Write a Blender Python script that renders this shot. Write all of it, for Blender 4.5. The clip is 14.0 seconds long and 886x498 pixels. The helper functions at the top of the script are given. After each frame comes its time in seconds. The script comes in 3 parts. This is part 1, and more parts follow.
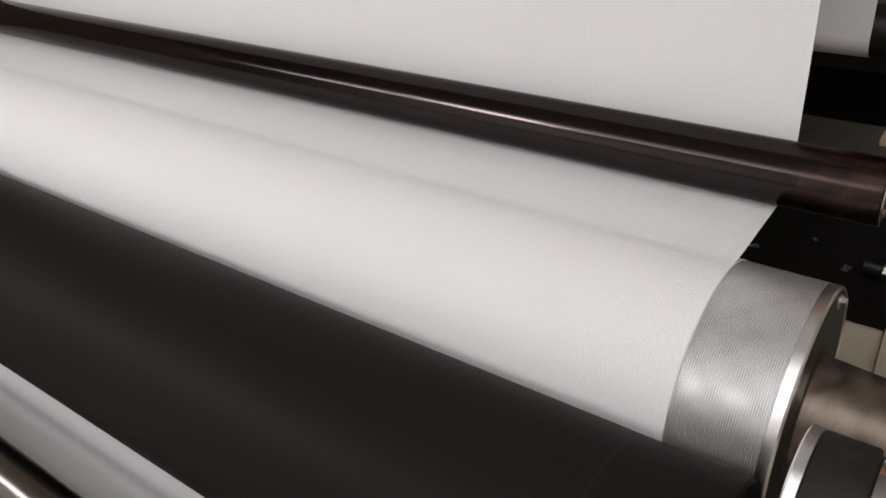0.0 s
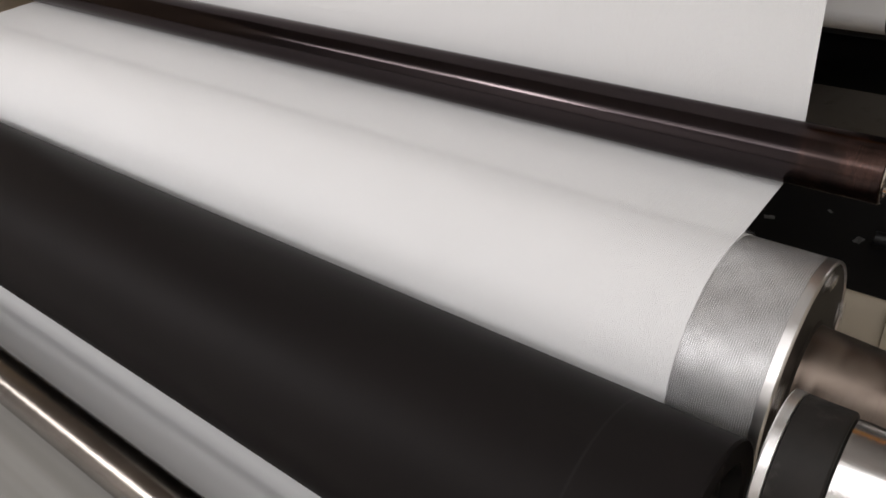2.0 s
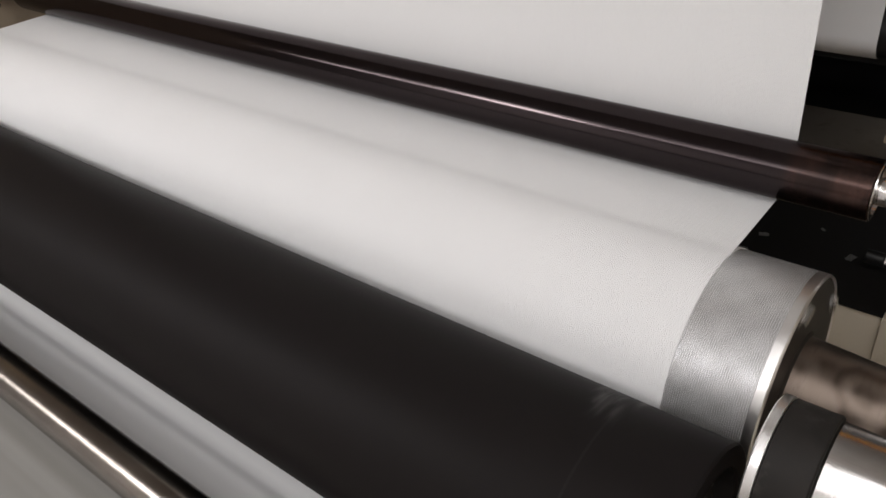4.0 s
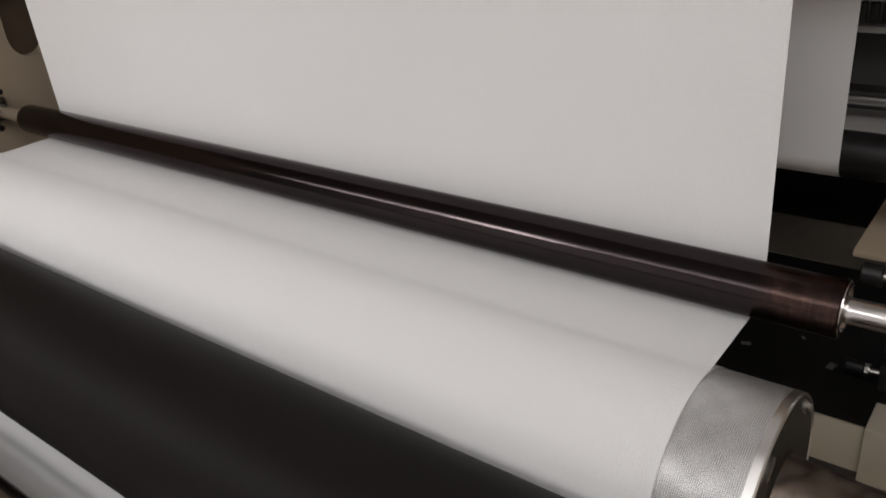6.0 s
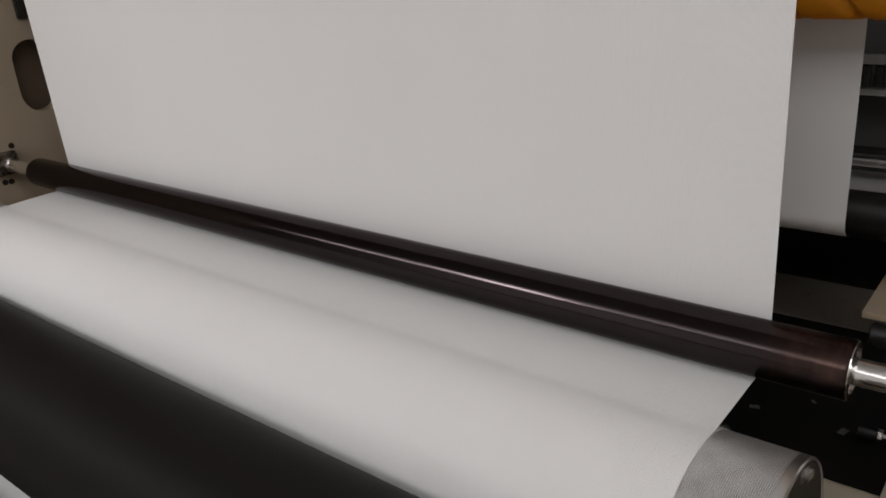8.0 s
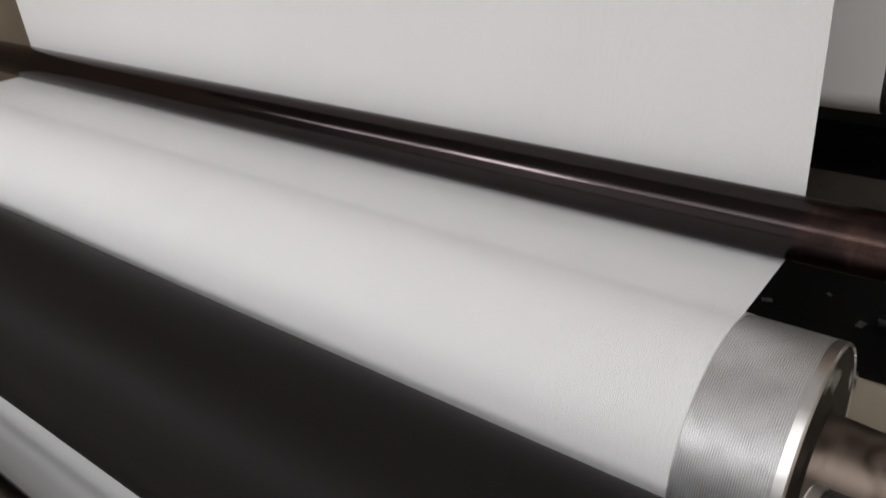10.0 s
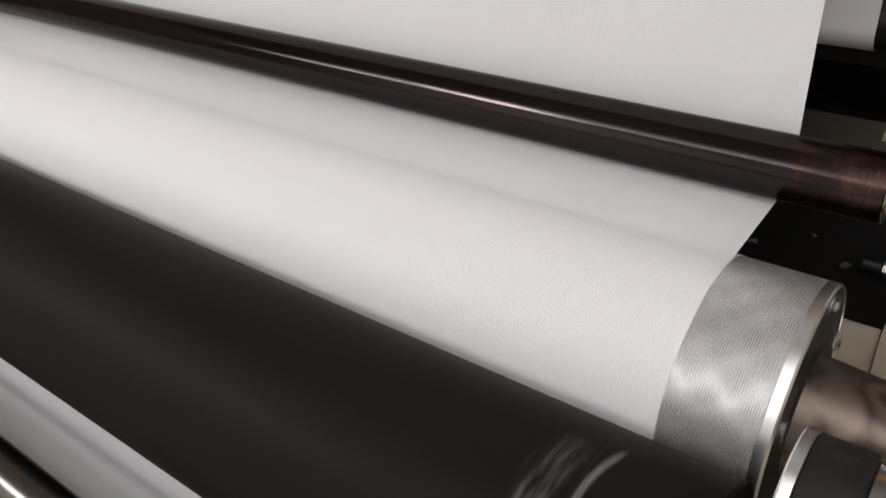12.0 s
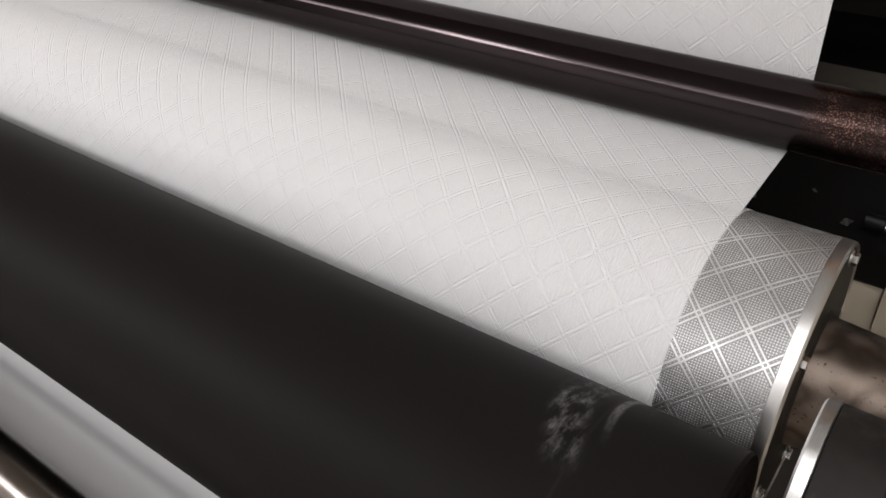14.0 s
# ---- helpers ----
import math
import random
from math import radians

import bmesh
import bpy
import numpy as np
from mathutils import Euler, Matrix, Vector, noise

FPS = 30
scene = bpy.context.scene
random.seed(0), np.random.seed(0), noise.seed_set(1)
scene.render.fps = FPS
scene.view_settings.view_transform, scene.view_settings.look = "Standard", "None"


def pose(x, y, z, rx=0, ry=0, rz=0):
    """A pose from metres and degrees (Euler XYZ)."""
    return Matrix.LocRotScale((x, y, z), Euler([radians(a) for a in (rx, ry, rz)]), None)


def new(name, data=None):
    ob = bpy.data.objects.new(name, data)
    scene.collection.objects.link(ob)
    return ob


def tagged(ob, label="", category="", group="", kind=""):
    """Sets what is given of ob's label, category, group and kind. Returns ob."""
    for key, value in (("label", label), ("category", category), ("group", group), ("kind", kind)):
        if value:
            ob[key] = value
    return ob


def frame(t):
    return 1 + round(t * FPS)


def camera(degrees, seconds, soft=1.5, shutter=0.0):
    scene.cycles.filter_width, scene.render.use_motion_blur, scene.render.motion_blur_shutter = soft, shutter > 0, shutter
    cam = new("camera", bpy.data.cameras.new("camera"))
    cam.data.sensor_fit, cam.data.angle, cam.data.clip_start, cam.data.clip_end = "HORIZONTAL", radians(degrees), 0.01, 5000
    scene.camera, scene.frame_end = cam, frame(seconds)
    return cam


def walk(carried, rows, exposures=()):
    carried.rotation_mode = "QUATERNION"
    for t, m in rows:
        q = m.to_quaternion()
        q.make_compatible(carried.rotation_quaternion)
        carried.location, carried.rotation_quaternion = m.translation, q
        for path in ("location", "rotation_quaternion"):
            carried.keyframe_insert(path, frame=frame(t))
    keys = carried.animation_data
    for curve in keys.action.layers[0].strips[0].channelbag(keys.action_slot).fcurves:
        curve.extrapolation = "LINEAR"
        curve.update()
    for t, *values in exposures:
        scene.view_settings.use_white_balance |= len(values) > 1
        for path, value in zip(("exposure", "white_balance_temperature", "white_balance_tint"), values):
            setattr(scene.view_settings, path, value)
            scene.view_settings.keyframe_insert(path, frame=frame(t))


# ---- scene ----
PATH = [
    (0.0, 0.1855, -0.8117, 0.4187, 36.135, -32.360, 4.893),
    (0.5, 0.2032, -0.8243, 0.4448, 36.403, -33.217, 5.670),
    (1.0, 0.2147, -0.8303, 0.4478, 37.139, -33.670, 5.527),
    (1.5, 0.2249, -0.8382, 0.4550, 37.800, -34.103, 5.982),
    (2.0, 0.2199, -0.8397, 0.4590, 38.146, -34.915, 5.536),
    (2.5, 0.2223, -0.8511, 0.4505, 38.433, -34.482, 4.866),
    (5.0, 0.2431, -0.8704, 0.4804, 38.302, -32.364, 4.939),
    (5.5, 0.2495, -0.8726, 0.4805, 38.137, -29.546, 4.854),
    (6.0, 0.2518, -0.8703, 0.5128, 37.562, -26.813, 5.319),
    (6.5, 0.2560, -0.8623, 0.5088, 38.073, -23.851, 5.080),
    (7.0, 0.2583, -0.8509, 0.5027, 38.543, -22.199, 5.007),
    (9.5, 0.2368, -0.8578, 0.4669, 38.050, -24.708, 4.845),
    (10.0, 0.1990, -0.8051, 0.4190, 37.879, -28.782, 4.685),
    (10.5, 0.1916, -0.7864, 0.3971, 37.988, -29.847, 4.147),
    (11.0, 0.1873, -0.7800, 0.3991, 37.659, -31.251, 4.302),
    (11.5, 0.1847, -0.7812, 0.3966, 37.285, -32.097, 4.133),
    (12.0, 0.1816, -0.7943, 0.4084, 36.650, -33.121, 3.925),
    (12.5, 0.1820, -0.7843, 0.4005, 36.720, -33.842, 4.128),
    (13.0, 0.1733, -0.7687, 0.3824, 36.886, -34.534, 3.897),
    (13.5, 0.1591, -0.7614, 0.3755, 36.519, -35.530, 3.496),
    (14.0, 0.1506, -0.7584, 0.3744, 36.089, -36.478, 2.808),
]
cam = camera(57.75, 14.0, 1.6, 0.46)
walk(cam, [(t, pose(x, y, z, 90 + pitch, roll, yaw)) for t, x, y, z, yaw, pitch, roll in PATH],
     [(0.0, -0.02, 6490, 10), (2.6, -0.03, 6520, 10), (4.9, -0.12, 6550, 10), (6.0, -0.34, 6570, 10), (7.2, -0.54, 6550, 10),
      (9.4, -0.31, 6470, 10), (10.0, -0.17, 6400, 9), (10.5, -0.09, 6430, 9), (11.5, -0.03, 6470, 10), (14.0, 0.0, 6490, 10)])

# ---- sizes of the machine (metres): rollers run along x ----
XL = -1.685                      # far edge of the paper, near edge is x = 0
IDLER_R = 0.035
STEEL_Y, STEEL_Z, STEEL_R, STEEL_END = -0.1733, -0.1595, 0.1288, 0.0819
RUB_Y, RUB_Z, RUB_R, RUB_END = -0.4186, -0.1845, 0.1210, 0.0931
CHR_Y, CHR_Z, CHR_R = -0.615, -0.283, 0.030
BED_Z, BED_Y = -0.337, 0.25
FLOOR_Z, CEIL_Z = -1.05, 2.45
PAT_X, PAT_V = 0.0402, 2 * math.pi * STEEL_R / 20     # diamond repeat, across and along the web
SHEET = 0.0004
SAG = 0.0020                     # dip of the paper after the roll, added to shade a streak

# ---- world and lamps ----
world = bpy.data.worlds.new("world")
scene.world = world
world.use_nodes = True
bg = world.node_tree.nodes["Background"]
bg.inputs["Color"].default_value = (0.8, 0.85, 0.9, 1)
bg.inputs["Strength"].default_value = 0.05
scene.view_settings.exposure = 0.0


def area_lamp(x, y, z, length, width, watts, colour=(1.0, 0.98, 1.0)):
    data = bpy.data.lights.new("unseen_light_panel", "AREA")
    data.shape, data.size, data.size_y, data.energy, data.color = "RECTANGLE", length, width, watts, colour
    ob = new("unseen_light_panel", data)
    ob.location = (x, y, z)
    return ob


# first three follow the idler's streak; last two are added fill panels, unseen
LAMPS = [(-2.08, -2.2, 1.36, 0.75, 0.72, 47), (-3.30, -2.2, 1.36, 1.3, 0.60, 26), (-0.87, -2.2, 1.36, 1.5, 0.36, 11),
         (1.5, -1.8, 2.38, 3.0, 2.0, 65), (-2.4, -3.0, 2.38, 5.0, 0.5, 18)]
for lamp in LAMPS:
    area_lamp(*lamp)


# ---- node helpers ----
class Nodes:
    """Small builder for one material's node tree."""

    def __init__(self, name):
        self.mat = bpy.data.materials.new(name)
        self.mat.use_nodes = True
        self.tree = self.mat.node_tree
        self.bsdf = self.tree.nodes["Principled BSDF"]

    def node(self, kind, **values):
        n = self.tree.nodes.new(kind)
        for key, value in values.items():
            setattr(n, key, value)
        return n

    def link(self, a, b):
        self.tree.links.new(a, b)

    def put(self, value, socket):
        if isinstance(value, (int, float)):
            socket.default_value = value
        elif isinstance(value, tuple):
            socket.default_value = (*value, 1) if len(value) == 3 and len(socket.default_value) == 4 else value
        else:
            self.link(value, socket)

    def math(self, op, a, b=0.0, c=0.0):
        n = self.node("ShaderNodeMath", operation=op)
        for socket, value in zip(n.inputs, (a, b, c)):
            self.put(value, socket)
        return n.outputs[0]

    def step(self, x, lo, hi, to_lo=0.0, to_hi=1.0):
        n = self.node("ShaderNodeMapRange", interpolation_type="SMOOTHSTEP")
        for socket, value in zip(n.inputs, (x, lo, hi, to_lo, to_hi)):
            self.put(value, socket)
        return n.outputs[0]

    def coords(self, which="Object", scale=(1, 1, 1)):
        n = self.node("ShaderNodeTexCoord")
        m = self.node("ShaderNodeMapping")
        m.inputs["Scale"].default_value = scale
        self.link(n.outputs[which], m.inputs["Vector"])
        return m.outputs[0]

    def noise(self, vec, scale, detail=3.0, rough=0.55):
        n = self.node("ShaderNodeTexNoise")
        self.link(vec, n.inputs["Vector"])
        n.inputs["Scale"].default_value, n.inputs["Detail"].default_value = scale, detail
        n.inputs["Roughness"].default_value = rough
        return n.outputs["Fac"]

    def mix(self, fac, a, b):
        n = self.node("ShaderNodeMix", data_type="RGBA")
        self.put(fac, n.inputs[0])
        self.put(a, n.inputs[6])
        self.put(b, n.inputs[7])
        return n.outputs[2]

    def bump(self, height, strength, distance):
        n = self.node("ShaderNodeBump")
        n.inputs["Strength"].default_value, n.inputs["Distance"].default_value = strength, distance
        self.link(height, n.inputs["Height"])
        self.link(n.outputs[0], self.bsdf.inputs["Normal"])

    def set(self, **values):
        for key, value in values.items():
            self.put(value, self.bsdf.inputs[key.replace("_", " ")])
        return self.mat


def diamond(n):
    """Height of the embossing relief: diamond lattice of double lines round cells of dots. UV in metres."""
    sep = n.node("ShaderNodeSeparateXYZ")
    n.link(n.coords("UV"), sep.inputs[0])
    u = n.math("MULTIPLY_ADD", sep.outputs[0], 1 / PAT_X, 0.20)
    v = n.math("DIVIDE", sep.outputs[1], PAT_V)
    dists = []
    for line in (n.math("ADD", u, v), n.math("SUBTRACT", u, v)):
        dists.append(n.math("ABSOLUTE", n.math("SUBTRACT", n.math("FRACT", n.math("ADD", line, 100.5)), 0.5)))
    near = n.math("MINIMUM", dists[0], dists[1])
    band = n.step(near, 0.112, 0.132, 1.0, 0.0)
    twin = n.math("MAXIMUM", *[n.step(n.math("ABSOLUTE", n.math("SUBTRACT", d, 0.070)), 0.022, 0.042, 1.0, 0.0) for d in dists])
    dot = n.math("ADD", n.math("COSINE", n.math("MULTIPLY", u, 2 * math.pi * 18)), n.math("COSINE", n.math("MULTIPLY", v, 2 * math.pi * 18)))
    dots = n.step(dot, -0.35, 1.1)
    lines = n.math("MULTIPLY", twin, band)
    cells = n.math("MULTIPLY", dots, n.math("SUBTRACT", 1.0, band))
    spine = n.math("MULTIPLY", n.math("MULTIPLY", dots, n.step(near, 0.015, 0.03, 0.4, 0.0)), band)
    ribs = n.math("MULTIPLY", n.step(n.math("COSINE", n.math("MULTIPLY", u, 2 * math.pi * 18)), -0.6, 0.9), n.math("SUBTRACT", 1.0, band))
    return n.math("MAXIMUM", n.math("MAXIMUM", lines, cells), spine), lines, ribs


def paper_material():
    n = Nodes("white_paper")
    _, lines, ribs = diamond(n)
    cloud = n.noise(n.coords("UV", (1, 0.35, 1)), 5.0, 3.0)
    n.bump(n.math("MULTIPLY_ADD", lines, -0.95, n.math("MULTIPLY", ribs, -0.48)), 1.0, 0.0010)
    tone = n.mix(cloud, (0.80, 0.797, 0.785), (0.835, 0.832, 0.82))
    return n.set(Base_Color=tone, Roughness=0.55)


def plain_paper():
    n = Nodes("uncreased_paper")
    cloud = n.noise(n.coords("Object", (0.6, 2, 2)), 4.0, 3.0)
    n.bump(n.noise(n.coords("Object"), 700.0, 2.0), 0.1, 0.0005)
    return n.set(Base_Color=n.mix(cloud, (0.80, 0.797, 0.785), (0.835, 0.832, 0.82)), Roughness=0.55)


def ribbed_paper(name, depth):
    """Paper past the roll: the rows of dots read as fine ribs along its length."""
    n = Nodes(name)
    sep = n.node("ShaderNodeSeparateXYZ")
    n.link(n.coords("UV"), sep.inputs[0])
    ribs = n.step(n.math("COSINE", n.math("MULTIPLY", sep.outputs[0], 2 * math.pi * 18 / PAT_X)), -0.6, 0.9)
    wave = n.noise(n.coords("UV", (14, 0.5, 1)), 1.0, 4.0, 0.6)
    cloud = n.noise(n.coords("UV", (1, 0.35, 1)), 5.0, 3.0)
    n.bump(n.math("MULTIPLY_ADD", wave, -0.9, n.math("MULTIPLY", ribs, -depth)), 1.0, 0.0009)
    return n.set(Base_Color=n.mix(cloud, (0.80, 0.797, 0.785), (0.835, 0.832, 0.82)), Roughness=0.55)


def pattern_steel():
    n = Nodes("engraved_steel")
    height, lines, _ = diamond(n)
    wear = n.noise(n.coords("UV"), 40.0, 4.0)
    n.bump(height, 0.8, 0.0008)
    # recesses darker than the relief: oxide and recess shade mixed into the colour
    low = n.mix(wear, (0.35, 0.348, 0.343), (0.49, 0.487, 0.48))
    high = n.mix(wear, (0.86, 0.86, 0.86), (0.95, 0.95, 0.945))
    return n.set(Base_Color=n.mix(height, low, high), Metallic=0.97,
                 Roughness=n.math("MULTIPLY_ADD", lines, -0.09, n.math("MULTIPLY_ADD", wear, 0.10, 0.38)))


def metal(name, lo, hi, rough, spread=0.12, scale=60.0, stretch=(1, 1, 1), bump=0.0002, metallic=1.0):
    n = Nodes(name)
    grain = n.noise(n.coords("Object", stretch), scale, 5.0, 0.6)
    stain = n.noise(n.coords("Object"), 9.0, 4.0, 0.6)
    both = n.math("MULTIPLY_ADD", grain, 0.5, n.math("MULTIPLY", stain, 0.5))
    n.bump(grain, 0.25, bump)
    return n.set(Base_Color=n.mix(n.step(both, 0.3, 0.7), lo, hi), Metallic=metallic,
                 Roughness=n.math("MULTIPLY_ADD", stain, spread, rough - spread / 2))


def stained_steel():
    """Brown oil film dried in swirls on a steel shaft, with black pitting."""
    n = Nodes("oiled_brown_steel")
    warp = n.noise(n.coords("Object"), 8.0, 2.5)
    swirl = n.math("FRACT", n.math("MULTIPLY_ADD", warp, 9.0, n.math("MULTIPLY", n.noise(n.coords("Object"), 30.0, 4.0, 0.6), 0.5)))
    film = n.math("MULTIPLY", n.step(swirl, -0.2, 0.6), n.step(swirl, 0.6, 1.0, 1.0, 0.15))
    pits = n.math("MULTIPLY", n.step(n.noise(n.coords("Object"), 260.0, 3.0, 0.7), 0.60, 0.68), n.step(n.noise(n.coords("Object"), 16.0, 2.0), 0.50, 0.60))
    n.bump(n.noise(n.coords("Object", (1, 1.4, 1.4)), 40.0, 5.0, 0.6), 0.25, 0.0004)
    tone = n.mix(film, (0.060, 0.043, 0.032), (0.195, 0.155, 0.125))
    return n.set(Base_Color=n.mix(pits, tone, (0.012, 0.009, 0.007)), Metallic=0.75, Roughness=n.math("MULTIPLY_ADD", film, 0.16, 0.27))


def paint(name, lo, hi, rough, dirt=(0.12, 0.09, 0.06), amount=0.35, scale=7.0):
    n = Nodes(name)
    big = n.noise(n.coords("Object"), scale, 5.0, 0.65)
    fine = n.noise(n.coords("Object"), 180.0, 3.0)
    base = n.mix(big, lo, hi)
    grime = n.math("MULTIPLY", n.step(n.noise(n.coords("Object"), 23.0, 6.0, 0.7), 0.55, 0.8), amount)
    n.bump(fine, 0.15, 0.0006)
    return n.set(Base_Color=n.mix(grime, base, dirt), Roughness=n.math("MULTIPLY_ADD", big, 0.2, rough - 0.1))


def brushed_plate():
    """Satin steel plate, its tone softly streaked along the machine's width."""
    n = Nodes("satin_grey_plate")
    band = n.noise(n.coords("Object", (0.25, 16, 1)), 1.0, 3.0)
    grain = n.noise(n.coords("Object", (4, 300, 1)), 1.0, 3.0)
    n.bump(grain, 0.12, 0.0003)
    return n.set(Base_Color=n.mix(n.step(band, 0.3, 0.7), (0.19, 0.184, 0.168), (0.28, 0.273, 0.255)), Roughness=n.math("MULTIPLY_ADD", band, 0.2, 0.35))


def rubber_material():
    n = Nodes("black_rubber_cover")
    sep = n.node("ShaderNodeSeparateXYZ")
    n.link(n.coords("UV"), sep.inputs[0])
    u, v = sep.outputs[0], sep.outputs[1]
    fine = n.noise(n.coords("UV", (1, 1, 1)), 600.0, 3.0)
    cloud = n.noise(n.coords("UV", (0.5, 3, 1)), 6.0, 4.0)
    # chalky scuff near the end of the cover, rubbed round the roller, with a rubbed crescent beside it
    streak = n.noise(n.coords("UV", (110, 38, 1)), 1.0, 6.0, 0.72)
    grain = n.noise(n.coords("UV", (330, 120, 1)), 1.0, 3.0, 0.6)
    bow = n.math("MULTIPLY", n.math("SINE", n.math("MULTIPLY", n.math("SUBTRACT", v, 0.18), 24.0)), -0.014)
    left = n.math("ABSOLUTE", n.math("SUBTRACT", u, n.math("ADD", bow, -0.016)))
    across = n.step(left, 0.004, 0.021, 1.0, 0.0)
    along = n.math("MULTIPLY", n.step(v, 0.155, 0.195), n.step(v, 0.275, 0.305, 1.0, 0.0))
    blot = n.math("MULTIPLY", n.step(streak, 0.42, 0.70), n.step(grain, 0.3, 0.7, 0.4, 1.0))
    scuff = n.math("MULTIPLY", n.math("MULTIPLY", across, along), blot)
    line = n.step(n.math("ABSOLUTE", n.math("SUBTRACT", u, n.math("ADD", n.math("MULTIPLY", bow, 0.8), 0.012))), 0.001, 0.0045, 1.0, 0.0)
    worn = n.math("MULTIPLY", n.math("MULTIPLY", line, n.math("MULTIPLY", n.step(v, 0.19, 0.26), n.step(v, 0.295, 0.31, 1.0, 0.0))), n.step(grain, 0.3, 0.6, 0.3, 1.0))
    scuff = n.math("MAXIMUM", scuff, n.math("MULTIPLY", worn, 0.9))
    ring = n.math("MULTIPLY", n.step(n.math("ABSOLUTE", n.math("ADD", u, 0.004)), 0.0006, 0.002, 1.0, 0.0), 0.012)
    n.bump(fine, 0.15, 0.0004)
    base = n.mix(cloud, (0.0076, 0.0064, 0.0061), (0.0124, 0.0104, 0.0099))
    mask = n.math("MAXIMUM", n.math("MULTIPLY", scuff, 0.42), ring)
    return n.set(Base_Color=n.mix(mask, base, (0.42, 0.41, 0.40)), Roughness=n.math("MULTIPLY_ADD", cloud, 0.08, 0.50), Specular_IOR_Level=0.06)


def brown_tube():
    """Polished near-black brown tube, rubbed to bare brown specks beyond the edge of the web."""
    n = Nodes("dark_brown_anodised")
    sep = n.node("ShaderNodeSeparateXYZ")
    n.link(n.coords("Object"), sep.inputs[0])
    worn = n.step(sep.outputs[0], 0.0, 0.035)
    speck = n.step(n.noise(n.coords("Object", (0.55, 1, 1)), 1000.0, 3.0, 0.6), 0.54, 0.62)
    patch = n.step(n.noise(n.coords("Object", (1, 1, 1)), 28.0, 3.0), 0.40, 0.60)
    cloud = n.noise(n.coords("Object", (0.4, 1, 1)), 12.0, 3.0)
    mask = n.math("MULTIPLY", n.math("MULTIPLY", worn, patch), speck)
    n.bump(n.noise(n.coords("Object", (0.1, 1, 1)), 60.0, 2.0), 0.12, 0.0002)
    tone = n.mix(cloud, (0.0340, 0.0275, 0.0283), (0.042, 0.0340, 0.0347))
    tone = n.mix(n.math("MULTIPLY", worn, 0.6), tone, (0.038, 0.025, 0.021))
    rough = n.math("MULTIPLY_ADD", worn, 0.07, n.math("MULTIPLY_ADD", cloud, 0.04, 0.13))
    return n.set(Base_Color=n.mix(n.math("MULTIPLY", mask, 0.55), tone, (0.42, 0.22, 0.165)), Roughness=n.math("MULTIPLY_ADD", mask, 0.06, rough),
                 Metallic=1.0, Specular_Tint=(0.62, 0.60, 0.60))


M_RUN, M_RISE = ribbed_paper("ribbed_paper", 0.66), ribbed_paper("relaxed_ribbed_paper", 0.28)
M_PAPER, M_PLAIN, M_PATTERN, M_RUBBER = paper_material(), plain_paper(), pattern_steel(), rubber_material()
M_BRIGHT = metal("polished_steel", (0.70, 0.68, 0.66), (0.84, 0.83, 0.81), 0.17, 0.1, 90.0, (1, 12, 12))
M_RING = metal("turned_steel_ring", (0.74, 0.73, 0.71), (0.90, 0.89, 0.87), 0.30, 0.1, 120.0, (20, 1, 1), 0.0001, 1.0)
M_JOURNAL = stained_steel()
M_DISC = metal("dull_dark_steel", (0.016, 0.0135, 0.011), (0.046, 0.039, 0.032), 0.5, 0.15, 50.0, (1, 1, 1), 0.0003, 0.4)
M_CHROME = metal("chromed_tube", (0.19, 0.168, 0.146), (0.27, 0.24, 0.21), 0.23, 0.05, 140.0, (1, 30, 30), 0.0001)
M_BROWN = brown_tube()
M_BLACK_ROLL = metal("black_roller_cover", (0.004, 0.004, 0.004), (0.008, 0.0076, 0.007), 0.36, 0.1, 60.0, (1, 1, 1), 0.0001, 0.0)
M_COLLAR = paint("black_rubber_collar", (0.007, 0.0064, 0.0058), (0.024, 0.021, 0.018), 0.6, (0.12, 0.11, 0.10), 0.5, 40.0)
M_COLLAR.node_tree.nodes["Principled BSDF"].inputs["Specular IOR Level"].default_value = 0.2
M_CREAM = paint("cream_machine_paint", (0.60, 0.54, 0.43), (0.68, 0.62, 0.50), 0.48, (0.25, 0.19, 0.12), 0.3)
# the machine cream again, with the far frame's shade put into its colour
M_FRAME = paint("shaded_cream_paint", (0.42, 0.335, 0.235), (0.50, 0.41, 0.30), 0.5, (0.22, 0.17, 0.11), 0.3)
M_BED = paint("black_bed_paint", (0.0045, 0.0042, 0.0039), (0.011, 0.010, 0.009), 0.45, (0.022, 0.018, 0.015), 0.3, 5.0)
M_BED.node_tree.nodes["Principled BSDF"].inputs["Specular IOR Level"].default_value = 0.25
M_APRON = paint("worn_grey_brown_steel", (0.19, 0.168, 0.14), (0.28, 0.25, 0.21), 0.45, (0.015, 0.012, 0.01), 0.6, 9.0)
M_ORANGE = paint("orange_tarpaulin", (0.88, 0.36, 0.02), (0.93, 0.42, 0.03), 0.45, (0.22, 0.06, 0.01), 0.55, 14.0)
M_PLASTIC = paint("black_plastic", (0.004, 0.004, 0.004), (0.008, 0.008, 0.008), 0.4, (0.05, 0.05, 0.05), 0.2, 20.0)
M_GREY = paint("grey_machine_paint", (0.065, 0.062, 0.060), (0.095, 0.092, 0.088), 0.5, (0.03, 0.03, 0.03), 0.4, 6.0)
M_COVER = paint("brown_painted_cover", (0.16, 0.11, 0.075), (0.2, 0.14, 0.10), 0.5, (0.08, 0.06, 0.04), 0.3, 6.0)
M_TRAY = paint("pale_grey_tray", (0.48, 0.47, 0.455), (0.56, 0.55, 0.53), 0.5, (0.1, 0.1, 0.1), 0.3, 6.0)
M_INFEED = brushed_plate()
